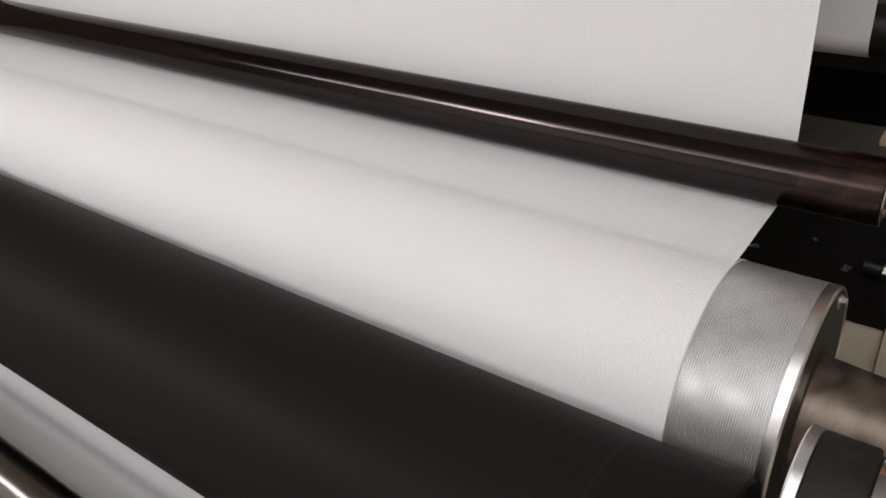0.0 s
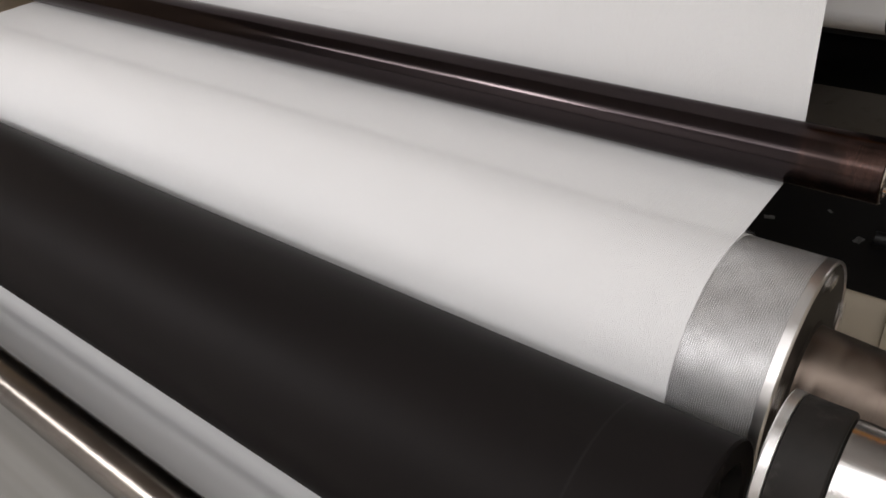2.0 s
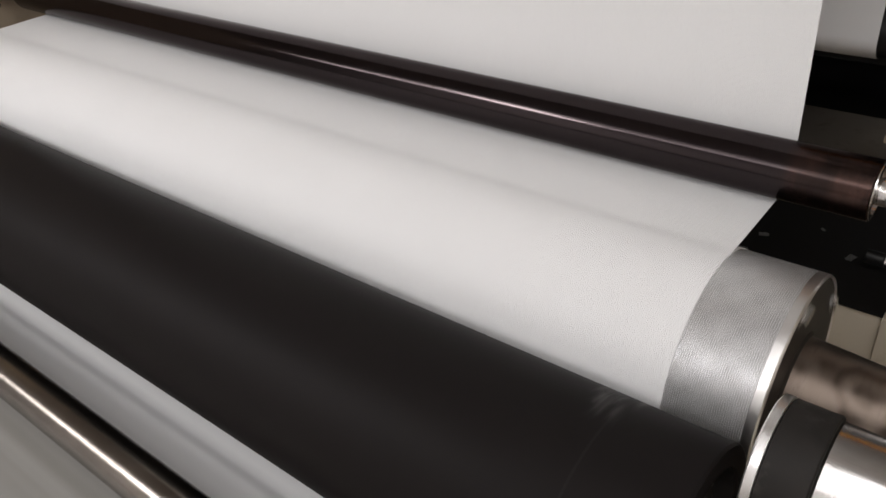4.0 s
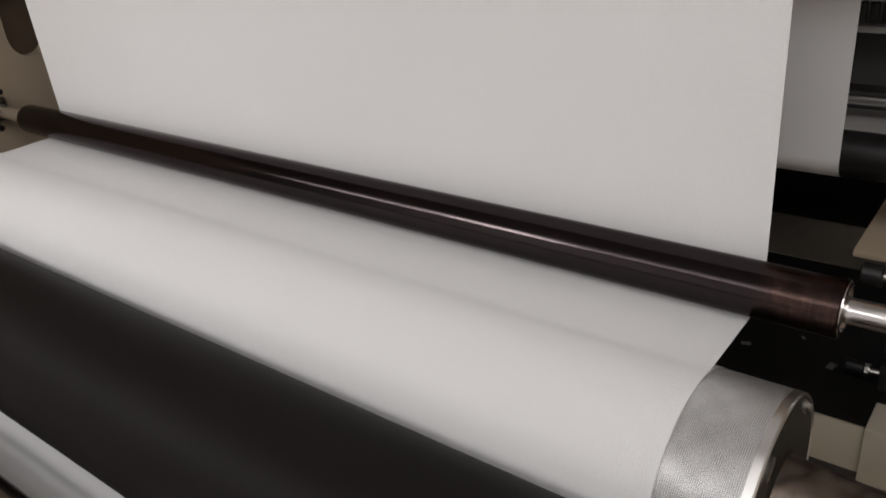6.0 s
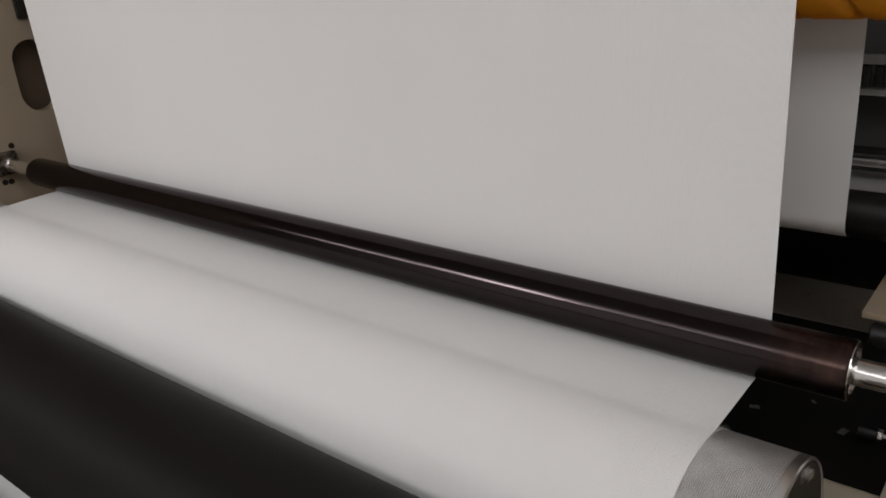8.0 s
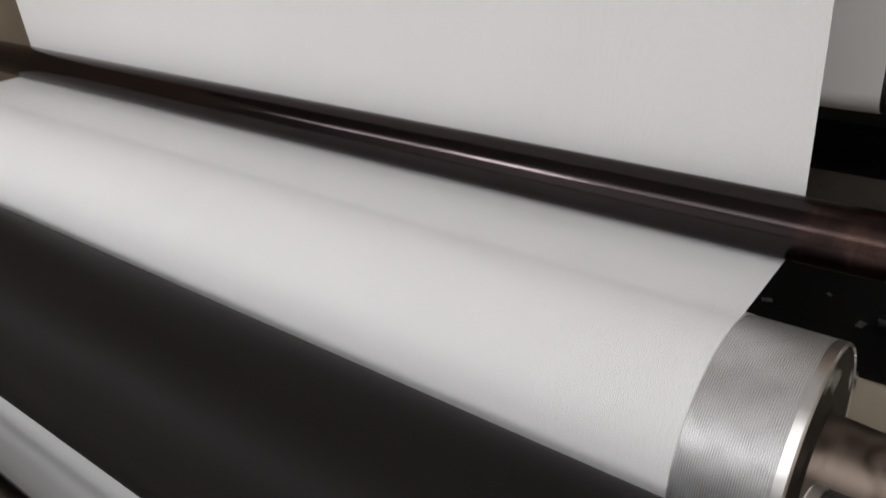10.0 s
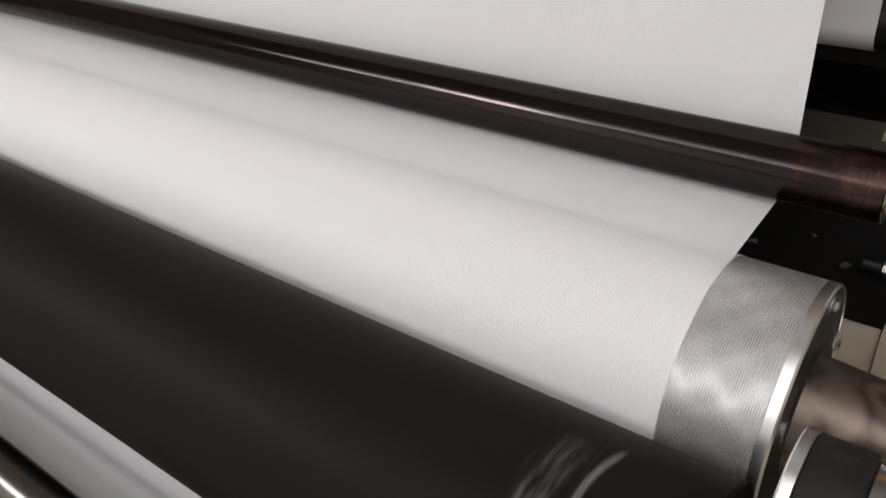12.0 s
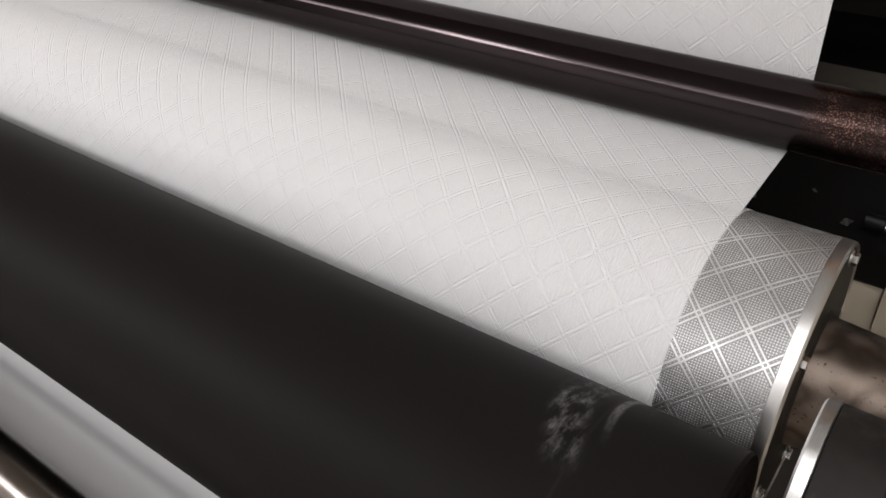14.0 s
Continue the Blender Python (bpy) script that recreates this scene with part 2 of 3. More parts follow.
# unseen walls and ceiling, kept white to bounce fill light
M_WALL = paint("white_bounce_paint", (0.72, 0.71, 0.70), (0.78, 0.77, 0.76), 0.8, (0.2, 0.19, 0.18), 0.3, 1.5)
# unseen floor, browned so the light it bounces up comes warm
M_FLOOR = paint("brown_bounce_floor", (0.27, 0.215, 0.165), (0.34, 0.275, 0.215), 0.6, (0.08, 0.075, 0.07), 0.4, 2.0)
M_SCRAP = paint("paper_scrap", (0.16, 0.155, 0.15), (0.24, 0.235, 0.225), 0.7, (0.3, 0.29, 0.28), 0.3, 60.0)
M_HOUSING = paint("white_lamp_housing", (0.74, 0.74, 0.73), (0.8, 0.8, 0.79), 0.4, (0.5, 0.5, 0.48), 0.2, 3.0)


# ---- mesh helpers ----
def finish(name, bm, material, parent=None, label="", smooth=24):
    mesh = bpy.data.meshes.new(name)
    bm.to_mesh(mesh)
    bm.free()
    mesh.materials.append(material)
    if smooth:
        mesh.polygons.foreach_set("use_smooth", [True] * len(mesh.polygons))
        mesh.set_sharp_from_angle(angle=radians(smooth))
    ob = new(name, mesh)
    ob.parent = parent
    return tagged(ob, label)


def part(name, bm, material, parent, label="", smooth=24):
    return finish(name, bm, material, parent, label, smooth)


def empty(name, x, y, z, label, category, group="", kind=""):
    ob = new(name)
    ob.empty_display_size = 0.05
    ob.location = (x, y, z)
    return tagged(ob, label, category, group, kind)


def lathe(profile, seg=96, start=0.0, arc_r=None):
    """A body turned about the x axis. profile: (x, radius) from end to end. UV: x and arc length in metres;
    the arc runs from the front (-y) over the top."""
    bm = bmesh.new()
    uv = bm.loops.layers.uv.new("web")
    rmax = arc_r or max(r for _, r in profile)
    rings = []
    for x, r in profile:
        if r < 1e-6:
            rings.append([bm.verts.new((x, 0, 0))])
        else:
            rings.append([bm.verts.new((x, -r * math.cos(2 * math.pi * i / seg), r * math.sin(2 * math.pi * i / seg))) for i in range(seg)])
    for k in range(len(rings) - 1):
        a, b = rings[k], rings[k + 1]
        xa, xb = profile[k][0], profile[k + 1][0]
        for i in range(seg):
            j = (i + 1) % seg
            if len(a) == 1 and len(b) == 1:
                continue
            va, vb = 2 * math.pi * rmax * i / seg, 2 * math.pi * rmax * (i + 1) / seg
            if len(a) == 1:
                quad = [(a[0], xa, va), (b[j], xb, vb), (b[i], xb, va)]
            elif len(b) == 1:
                quad = [(a[i], xa, va), (a[j], xa, vb), (b[0], xb, va)]
            else:
                quad = [(a[i], xa, va), (a[j], xa, vb), (b[j], xb, vb), (b[i], xb, va)]
            face = bm.faces.new([q[0] for q in quad])
            for loop, (_, x, v) in zip(face.loops, quad):
                loop[uv].uv = (x, v + start)
    bmesh.ops.recalc_face_normals(bm, faces=bm.faces)
    return bm


def sheet(x0, x1, points, v0=0.0, thick=SHEET):
    """A thin sheet across the machine from x0 to x1 along a line of (y, z) points; UV: x and length in metres."""
    bm = bmesh.new()
    uv = bm.loops.layers.uv.new("web")
    normals = []
    for i in range(len(points)):
        a, b = Vector(points[max(i - 1, 0)]), Vector(points[min(i + 1, len(points) - 1)])
        d = (b - a).normalized()
        normals.append(Vector((-d.y, d.x)))
    length = [0.0]
    for a, b in zip(points, points[1:]):
        length.append(length[-1] + (Vector(b) - Vector(a)).length)
    cols = 24
    layers = []
    for side in (0.0, -thick):
        layers.append([[bm.verts.new((x0 + (x1 - x0) * c / cols, p[0] + n.x * side, p[1] + n.y * side)) for c in range(cols + 1)]
                       for p, n in zip(points, normals)])
    for s, rows in enumerate(layers):
        for i in range(len(points) - 1):
            for c in range(cols):
                ids = [(i, c), (i, c + 1), (i + 1, c + 1), (i + 1, c)]
                face = bm.faces.new([rows[a][b] for a, b in ids])
                for loop, (a, b) in zip(face.loops, ids):
                    loop[uv].uv = (x0 + (x1 - x0) * b / cols, v0 + length[a])
    for c in (0, cols):
        for i in range(len(points) - 1):
            bm.faces.new([layers[0][i][c], layers[0][i + 1][c], layers[1][i + 1][c], layers[1][i][c]])
    bmesh.ops.recalc_face_normals(bm, faces=bm.faces)
    return bm


def box(x0, x1, y0, y1, z0, z1, bevel=0.004, seg=2, bm=None):
    bm = bm or bmesh.new()
    made = bmesh.ops.create_cube(bm, size=1.0)["verts"]
    bmesh.ops.scale(bm, vec=(x1 - x0, y1 - y0, z1 - z0), verts=made)
    bmesh.ops.translate(bm, vec=((x0 + x1) / 2, (y0 + y1) / 2, (z0 + z1) / 2), verts=made)
    if bevel:
        edges = list({e for v in made for e in v.link_edges})
        bmesh.ops.bevel(bm, geom=edges, offset=bevel, segments=seg, affect="EDGES", profile=0.6)
    return bm


def turned(bm, m):
    bmesh.ops.transform(bm, matrix=m, verts=bm.verts)
    return bm


def hexagon(x0, x1, r):
    return lathe([(x0, 0), (x0, r * 0.9), (x0 + 0.0006, r), (x1 - 0.0006, r), (x1, r * 0.9), (x1, 0)], 6)


# ---- the hall ----
def hall():
    x0, x1, y0, y1 = -9.0, 4.0, -3.5, 4.5
    finish("floor", box(x0, x1, y0, y1, FLOOR_Z - 0.2, FLOOR_Z, 0), M_FLOOR, smooth=0)["kind"] = "structure"
    finish("ceiling", box(x0, x1, y0, y1, CEIL_Z, CEIL_Z + 0.2, 0), M_WALL, smooth=0)["kind"] = "structure"
    # the south wall is set close as a reflector facing the paper
    for name, b in (("wall_west", (x0 - 0.2, x0, y0, y1)), ("wall_east", (x1, x1 + 0.2, y0, y1)),
                    ("bounce_wall_south", (x0 - 0.2, x1 + 0.2, y0 - 0.2, y0)), ("wall_north", (x0 - 0.2, x1 + 0.2, y1, y1 + 0.2))):
        finish(name, box(*b, FLOOR_Z - 0.2, CEIL_Z + 0.2, 0), M_WALL, smooth=0)["kind"] = "structure"
    for x, y, z, length, width, _ in LAMPS:
        lamp = empty("light_panel_fitting", x, y, z, "unseen white light panel hung from the ceiling", "lamp", "ceiling lights")
        part("housing", box(-length / 2 - 0.03, length / 2 + 0.03, -width / 2 - 0.04, width / 2 + 0.04, 0.01, 0.07, 0.01), M_HOUSING, lamp)
        for side in (-0.4, 0.4):
            part("hanger", box(side * length - 0.008, side * length + 0.008, -0.008, 0.008, 0.0705, CEIL_Z - z - 0.0005, 0), M_HOUSING, lamp)


# ---- rollers ----
def embossing_roll():
    roll = empty("embossing_roll", 0, STEEL_Y, STEEL_Z, "steel embossing roll engraved with dotted diamond lattice", "roller")
    end = STEEL_END
    shift = radians(41.7) * STEEL_R
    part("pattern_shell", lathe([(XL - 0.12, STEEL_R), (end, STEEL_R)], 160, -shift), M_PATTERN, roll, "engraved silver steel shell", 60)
    part("end_ring", lathe([(end, STEEL_R - 0.001), (end + 0.0004, STEEL_R + 0.0004), (end + 0.010, STEEL_R), (end + 0.0120, STEEL_R - 0.0014),
                            (end + 0.0123, STEEL_R - 0.0028), (end + 0.011, STEEL_R - 0.0034), (end + 0.001, STEEL_R - 0.0034)], 128), M_RING, roll,
         "bright turned steel ring", 30)
    part("end_disc", lathe([(end + 0.0095, STEEL_R - 0.0033), (end + 0.0105, STEEL_R - 0.005), (end + 0.0105, 0.066), (end + 0.013, 0.062), (end + 0.013, 0.05)], 96),
         M_DISC, roll, "dark oily end disc")
    part("journal", lathe([(end + 0.004, 0.0622), (end + 0.018, 0.0605), (end + 0.10, 0.0540), (end + 0.19, 0.0525), (0.46, 0.052), (0.46, 0)], 72),
         M_JOURNAL, roll, "oil-stained brown steel journal")
    part("far_journal", lathe([(-1.96, 0), (-1.96, 0.05), (XL - 0.12, 0.05)], 48), M_JOURNAL, roll)
    for k in range(5):
        a = radians(47.5 + 72 * k)
        m = pose(0, -0.114 * math.cos(a), 0.114 * math.sin(a))
        bolt = part("bolt", turned(hexagon(end + 0.0115, end + 0.017, 0.0058), m), M_BRIGHT, roll, "small bright hexagon bolt")
        part("washer", turned(lathe([(end + 0.0100, 0.003), (end + 0.0100, 0.0078), (end + 0.0118, 0.0078), (end + 0.0118, 0.003)], 20), m), M_RING, bolt)
    return roll


def rubber_roll():
    roll = empty("rubber_roll", 0, RUB_Y, RUB_Z, "matt black rubber-covered pressure roll with chalky scuffs", "roller")
    e = RUB_END
    # the soft cover is worn slightly slimmer along its middle
    waist = [(XL - 0.126 + (e - 0.004 - XL + 0.126) * i / 24, RUB_R - 0.0012 * (1 - (2 * i / 24 - 1) ** 2)) for i in range(25)]
    part("rubber_cover", lathe([(XL - 0.13, RUB_R - 0.02), (XL - 0.13, RUB_R - 0.004)] + waist + [(e - 0.001, RUB_R - 0.0015),
                                (e, RUB_R - 0.005), (e, 0.100), (e - 0.004, 0.098)], 160), M_RUBBER, roll, "black rubber cover", 20)
    # sunk and coloured black to stand for the unlit void at this end
    part("core_disc", lathe([(e - 0.003, 0.0985), (e - 0.022, 0.097), (e - 0.022, 0.030), (e - 0.004, 0.029), (e - 0.004, 0.0)], 64), M_BLACK_ROLL, roll, "core disc sunk and blackened as an unlit gap")
    part("far_journal", lathe([(-1.96, 0), (-1.96, 0.045), (XL - 0.13, 0.045)], 48), M_JOURNAL, roll)
    return roll


def idler_roller():
    roll = empty("idler_roller", 0, 0, 0, "glossy dark brown idler roller holding down the paper", "roller")
    r, e = IDLER_R, 0.1004
    part("tube", lathe([(-1.775, r - 0.006), (-1.775, r - 0.0015), (-1.7675, r), (e - 0.0015, r), (e, r - 0.0012), (e, r - 0.0025)], 96), M_BROWN, roll, "polished dark brown tube")
    part("end_ring", lathe([(e - 0.001, r - 0.0012), (e + 0.0012, r - 0.002), (e + 0.0012, 0.0265), (e - 0.003, 0.0255), (e - 0.003, 0.0238)], 64), M_BRIGHT, roll, "bright end ring")
    part("bearing_seal", lathe([(e - 0.004, 0.0258), (e - 0.003, 0.0245), (e - 0.003, 0.0205), (e - 0.005, 0.019), (e - 0.005, 0.0155)], 48), M_PLASTIC, roll)
    for k in range(3):
        a = radians(30 + 120 * k)
        part("screw", turned(lathe([(e + 0.0005, 0), (e + 0.0005, 0.0022), (e + 0.002, 0.0018), (e + 0.002, 0)], 10), pose(0, -0.0292 * math.cos(a), 0.0292 * math.sin(a))), M_DISC, roll)
    shaft = empty("idler_shaft", 0, 0, 0, "bright fixed steel shaft through the idler roller", "shaft")
    part("near_end", lathe([(e - 0.006, 0.0155), (0.46, 0.0155), (0.46, 0)], 40), M_BRIGHT, shaft)
    part("far_end", lathe([(-1.97, 0), (-1.97, 0.0165), (-1.93, 0.0165), (-1.929, 0.020), (-1.918, 0.020), (-1.917, 0.0165), (-1.774, 0.0165)], 40), M_BRIGHT, shaft)
    clamp = part("shaft_clamp", box(-1.97, -1.945, -0.032, 0.028, -0.028, 0.030, 0.004), M_JOURNAL, shaft, "grey steel shaft clamp")
    for y, z in ((-0.022, 0.018), (0.019, 0.018), (-0.022, -0.018)):
        part("clamp_screw", turned(hexagon(-1.945, -1.939, 0.005), pose(0, y, z)), M_DISC, clamp)
    return roll


def chrome_roller():
    roll = empty("chrome_roller", 0, CHR_Y, CHR_Z, "shiny chromed tube roller over the incoming paper", "roller")
    part("tube", lathe([(-1.86, 0), (-1.86, CHR_R - 0.002), (-1.858, CHR_R), (0.118, CHR_R), (0.12, CHR_R - 0.002), (0.12, 0)], 72), M_CHROME, roll)
    part("shaft", lathe([(-1.97, 0), (-1.97, 0.012), (-1.86, 0.012)], 24), M_BRIGHT, roll)
    part("shaft", lathe([(0.12, 0.012), (0.46, 0.012), (0.46, 0)], 24), M_BRIGHT, roll)
    return roll


def back_roller():
    y, z = 0.4165, 0.028
    roll = empty("back_roller", 0, y, z, "satin black idler roller behind the rising paper", "roller")
    part("tube", lathe([(-1.86, 0), (-1.86, 0.034), (-1.858, 0.036), (0.158, 0.036), (0.16, 0.034), (0.16, 0)], 72), M_BLACK_ROLL, roll)
    part("shaft", lathe([(-1.97, 0), (-1.97, 0.0155), (-1.86, 0.0155)], 24), M_BRIGHT, roll)
    part("shaft", lathe([(0.16, 0.0155), (0.46, 0.0155), (0.46, 0)], 24), M_BRIGHT, roll)
    return roll


def collar_shaft():
    shaft = empty("collared_shaft", 0, -0.3908, -0.0425, "polished steel shaft end with black rubber collar", "shaft")
    part("steel_ring", lathe([(0.1250, 0), (0.1250, 0.053), (0.1265, 0.0552), (0.1335, 0.0552), (0.1342, 0.0540), (0.1342, 0.04)], 96), M_RING, shaft, "bright steel ring")
    part("rubber_collar", lathe([(0.1340, 0.03), (0.1340, 0.0530), (0.1352, 0.0546), (0.1690, 0.0546), (0.1704, 0.0532), (0.1704, 0.03)], 96), M_COLLAR, shaft, "black rubber collar")
    part("shaft_body", lathe([(0.1700, 0.03), (0.1700, 0.0495), (0.1725, 0.0510), (0.46, 0.0510), (0.46, 0)], 96), M_BRIGHT, shaft, "polished steel shaft")
    return shaft


# ---- the paper ----
def arc(cy, cz, r, a0, a1, n=24):
    return [(cy + r * math.cos(radians(a0 + (a1 - a0) * i / n)), cz + r * math.sin(radians(a0 + (a1 - a0) * i / n))) for i in range(n + 1)]


def span_point(s, a, b, along):
    """Point and slope of the free span s metres past the roll: an added dip there shades a dark streak."""
    def ease(x, lo, hi):
        k = min(max((x - lo) / (hi - lo), 0.0), 1.0)
        return k * k * (3 - 2 * k)

    def sag(x):
        return -SAG * ease(x, 0.010, 0.036) * (1 - ease(x, 0.038, 0.165))

    up = Vector((-along.y, along.x))
    return a + along * s + up * sag(s), math.atan((sag(s + 0.001) - sag(s - 0.001)) / 0.002)


def paper_web():
    web = empty("paper_web", 0, 0, 0, "white paper web embossed with a diamond lattice", "paper")
    r1, r2 = STEEL_R + 0.0006, IDLER_R + 0.0004
    dist = math.hypot(STEEL_Y, STEEL_Z)
    slope = math.atan2(-STEEL_Z, -STEEL_Y) - math.asin((r1 + r2) / dist)
    ny, nz = -math.sin(slope), math.cos(slope)
    a = Vector((STEEL_Y + r1 * ny, STEEL_Z + r1 * nz))
    b = Vector((-r2 * ny, -r2 * nz))
    along = (b - a).normalized()
    shift = radians(41.7) * STEEL_R
    wrap = part("roll_wrap", lathe([(XL, r1), (-0.0004, r1), (0, r1 - 0.0005)], 160, -shift, STEEL_R), M_PAPER, web, "paper lying on the embossing roll", 30)
    wrap.location = (0, STEEL_Y, STEEL_Z)
    v_top = STEEL_R * (math.pi / 2 - slope) - shift
    half = PAT_V / 2
    pts = [tuple(span_point((b - a).length * i / 48, a, b, along)[0]) for i in range(49)]
    hug = arc(STEEL_Y, STEEL_Z, r1 - 0.0003, 90 + math.degrees(slope) + 6, 90 + math.degrees(slope), 6)
    pts = hug[:-1] + pts + [tuple(b + along * 0.004)]
    span = part("free_span", sheet(XL, 0, pts), M_RUN, web, "paper running free to the idler roller")
    part("idler_wrap", sheet(XL, 0, arc(0, 0, r2, -92, 4)), M_RUN, web)
    length = (b - a).length
    rise = part("rising_sheet", sheet(XL, 0, [(r2, -PAT_V + 0.09 * i) for i in range(18)], 0.0), M_RISE, web, "paper rising behind the idler roller")
    top = -PAT_V + 0.09 * 17
    part("top_run", sheet(XL, 0, [(r2, top - half), (r2 + 0.1, top + 0.05), (0.28, top + 0.05), (0.38, top - half)]), M_PLAIN, web)
    fall = part("falling_sheet", sheet(XL, -0.005, [(0.38, top - 0.0903 * i) for i in range(16)] + [(0.38, 0.03)], 0.3), M_PLAIN, web, "paper descending to the back roller")
    part("back_wrap", sheet(XL, -0.005, arc(0.4165, 0.028, 0.0367, 175, 300)), M_PLAIN, web)
    part("leaving_sheet", sheet(XL, 0, [(0.430, -0.010), (0.95, -0.165)]), M_PLAIN, web)
    part("incoming_sheet", sheet(XL, 0.0, [(-0.630, -0.75), (-0.630, -0.36), (-0.629, -0.335), (-0.625, -0.3205), (-0.615, -0.3150), (-0.600, -0.3165), (-0.580, -0.3215), (-0.550, -0.3300), (-0.520, -0.3400), (-0.512, -0.3440), (-0.505, -0.3490), (-0.498, -0.3525), (-0.485, -0.3550), (-0.465, -0.3580), (-0.440, -0.3650), (-0.25, -0.505)]), M_PLAIN, web, "paper running in under the chrome roller")
    # strips of the same web that leave the roll one after another
    width = PAT_V / 4
    meshes, strips = [], []
    for k in range(4):
        bm = sheet(XL, 0, [(-width / 2, 0), (width / 2, 0)], v_top + k * width, 0.0001)
        mesh = bpy.data.meshes.new("embossed_strip")
        bm.to_mesh(mesh)
        bm.free()
        mesh.materials.append(M_PAPER)
        meshes.append(mesh)
    for k in range(50):
        ob = new("embossed_strip", meshes[k % 4])
        ob.parent = web
        strips.append((ob, (k + 0.5) * width))
    return web, wrap, strips, (a, b, along, slope, r2)


def strip_pose(s, a, b, along, slope, r2):
    """Pose of a strip whose middle has run s metres past the line where the web leaves the roll."""
    length = (b - a).length
    turn = math.pi / 2 + slope
    up = Vector((-along.y, along.x))
    if s < 0:
        ang = math.pi / 2 - slope + s / STEEL_R
        r = STEEL_R + 0.00025
        return pose(0, STEEL_Y - r * math.cos(ang), STEEL_Z + r * math.sin(ang), math.degrees(math.pi / 2 - ang))
    if s < length:
        p, lean = span_point(s, a, b, along)
        p += up * 0.00025
        return pose(0, p.x, p.y, math.degrees(slope + lean))
    if s < length + r2 * (math.pi / 2 - slope):
        ang = slope - math.pi / 2 + (s - length) / r2
        r = r2 - 0.0002
        return pose(0, r * math.cos(ang), r * math.sin(ang), math.degrees(ang) + 90)
    return pose(0, r2 - 0.00025, s - length - r2 * (math.pi / 2 - slope), 90)


# ---- the machine ----
def side_frames():
    far = empty("side_frame", -1.99, 0, 0, "cream-painted machine side frame with a slotted opening", "machine frame", "side frames")
    bm = bmesh.new()
    # plate with a stadium opening, extruded in x
    cy, cz, hw, hh = 0.146, 0.203, 0.054, 0.041
    outer = [(-0.74, FLOOR_Z + 0.001), (1.7, FLOOR_Z + 0.001), (1.7, 0.62), (-0.74, 0.62)]
    inner = [(cy + hw * math.cos(radians(t)), cz + (hh if t < 180 else -hh) + hw * math.sin(radians(t))) for t in list(range(0, 181, 15)) + list(range(180, 361, 15))]
    edges = []
    for ring in (outer, inner):
        vs = [bm.verts.new((0.02, y, z)) for y, z in ring]
        edges += [bm.edges.new((vs[i], vs[(i + 1) % len(vs)])) for i in range(len(vs))]
    fill = bmesh.ops.triangle_fill(bm, edges=edges, use_beauty=True)
    faces = [g for g in fill["geom"] if isinstance(g, bmesh.types.BMFace)]
    ext = bmesh.ops.extrude_face_region(bm, geom=faces)
    bmesh.ops.translate(bm, vec=(-0.04, 0, 0), verts=[g for g in ext["geom"] if isinstance(g, bmesh.types.BMVert)])
    bmesh.ops.recalc_face_normals(bm, faces=bm.faces)
    part("plate", bm, M_FRAME, far, smooth=0)
    part("back_cover", box(-0.075, -0.055, -0.2, 0.5, -0.2, 0.7, 0.004), M_COVER, far, "brown cover behind the opening")
    for y, z in ((-0.012, -0.05), (0.004, -0.052), (0.03, 0.04), (-0.045, 0.018)):
        part("screw_hole", turned(lathe([(0.0205, 0), (0.0205, 0.005), (0.0215, 0.0055), (0.0215, 0.0075), (0.020, 0.008)], 16), pose(0, y, z)), M_DISC, far)
    part("latch_block", box(0.0205, 0.034, 0.134, 0.180, 0.352, 0.405, 0.004), M_DISC, far, "dark steel latch block")
    # unseen near frame: carries the shafts, sized to keep lamp light off the bed
    near = empty("side_frame", 0.48, 0, 0, "unseen cream-painted side frame sized to shade the bed", "machine frame", "side frames")
    part("plate", box(-0.02, 0.02, -0.65, 1.7, FLOOR_Z + 0.001, 0.33, 0.004), M_CREAM, near)


def machine_bed():
    bed = empty("machine_bed", 0, 0, BED_Z, "black machine bed with a cream front rail", "machine bed")
    part("bed_plate", box(-1.966, 0.456, BED_Y - 0.004, 1.25, -0.0028, 0, 0.001), M_BED, bed, "worn black bed plate")
    part("front_rail", box(-1.966, 0.109, BED_Y, BED_Y + 0.06, -0.097, -0.0035 + 0.0005, 0.003), M_CREAM, bed, "cream front rail")
    part("rail_end_block", box(0.1105, 0.456, BED_Y - 0.018, BED_Y + 0.06, -0.100, 0.004, 0.004), M_CREAM, bed, "cream rail end block")
    part("rail_foot", box(0.112, 0.456, BED_Y - 0.012, BED_Y + 0.06, -0.13, -0.1005, 0.002), M_DISC, bed)
    part("lower_web", box(-1.966, 0.456, BED_Y + 0.03, BED_Y + 0.07, -0.70, -0.098, 0.003), M_GREY, bed, "dark grey lower panel")
    part("apron_strip", box(-1.9, 0.35, 0.735, 0.93, 0.0005, 0.006, 0.002), M_APRON, bed, "worn grey-brown steel strip")
    table = empty("infeed_table", -0.8, -0.92, -0.322, "dull grey infeed plate before the chrome roller", "infeed table")
    part("plate", box(-1.16, 1.25, -0.25, 0.284, 0.0, 0.012, 0.003), M_INFEED, table)
    plate = empty("guard_plate", 0.037, 0.352, -0.100, "cream-painted flat guard plate beside the web", "guard plate")
    part("plate", box(0, 0.40, 0, 0.26, -0.012, 0, 0.003), M_FRAME, plate)
    part("post", box(0.33, 0.36, 0.2, 0.23, BED_Z + 0.1005, -0.012, 0.002), M_GREY, plate)


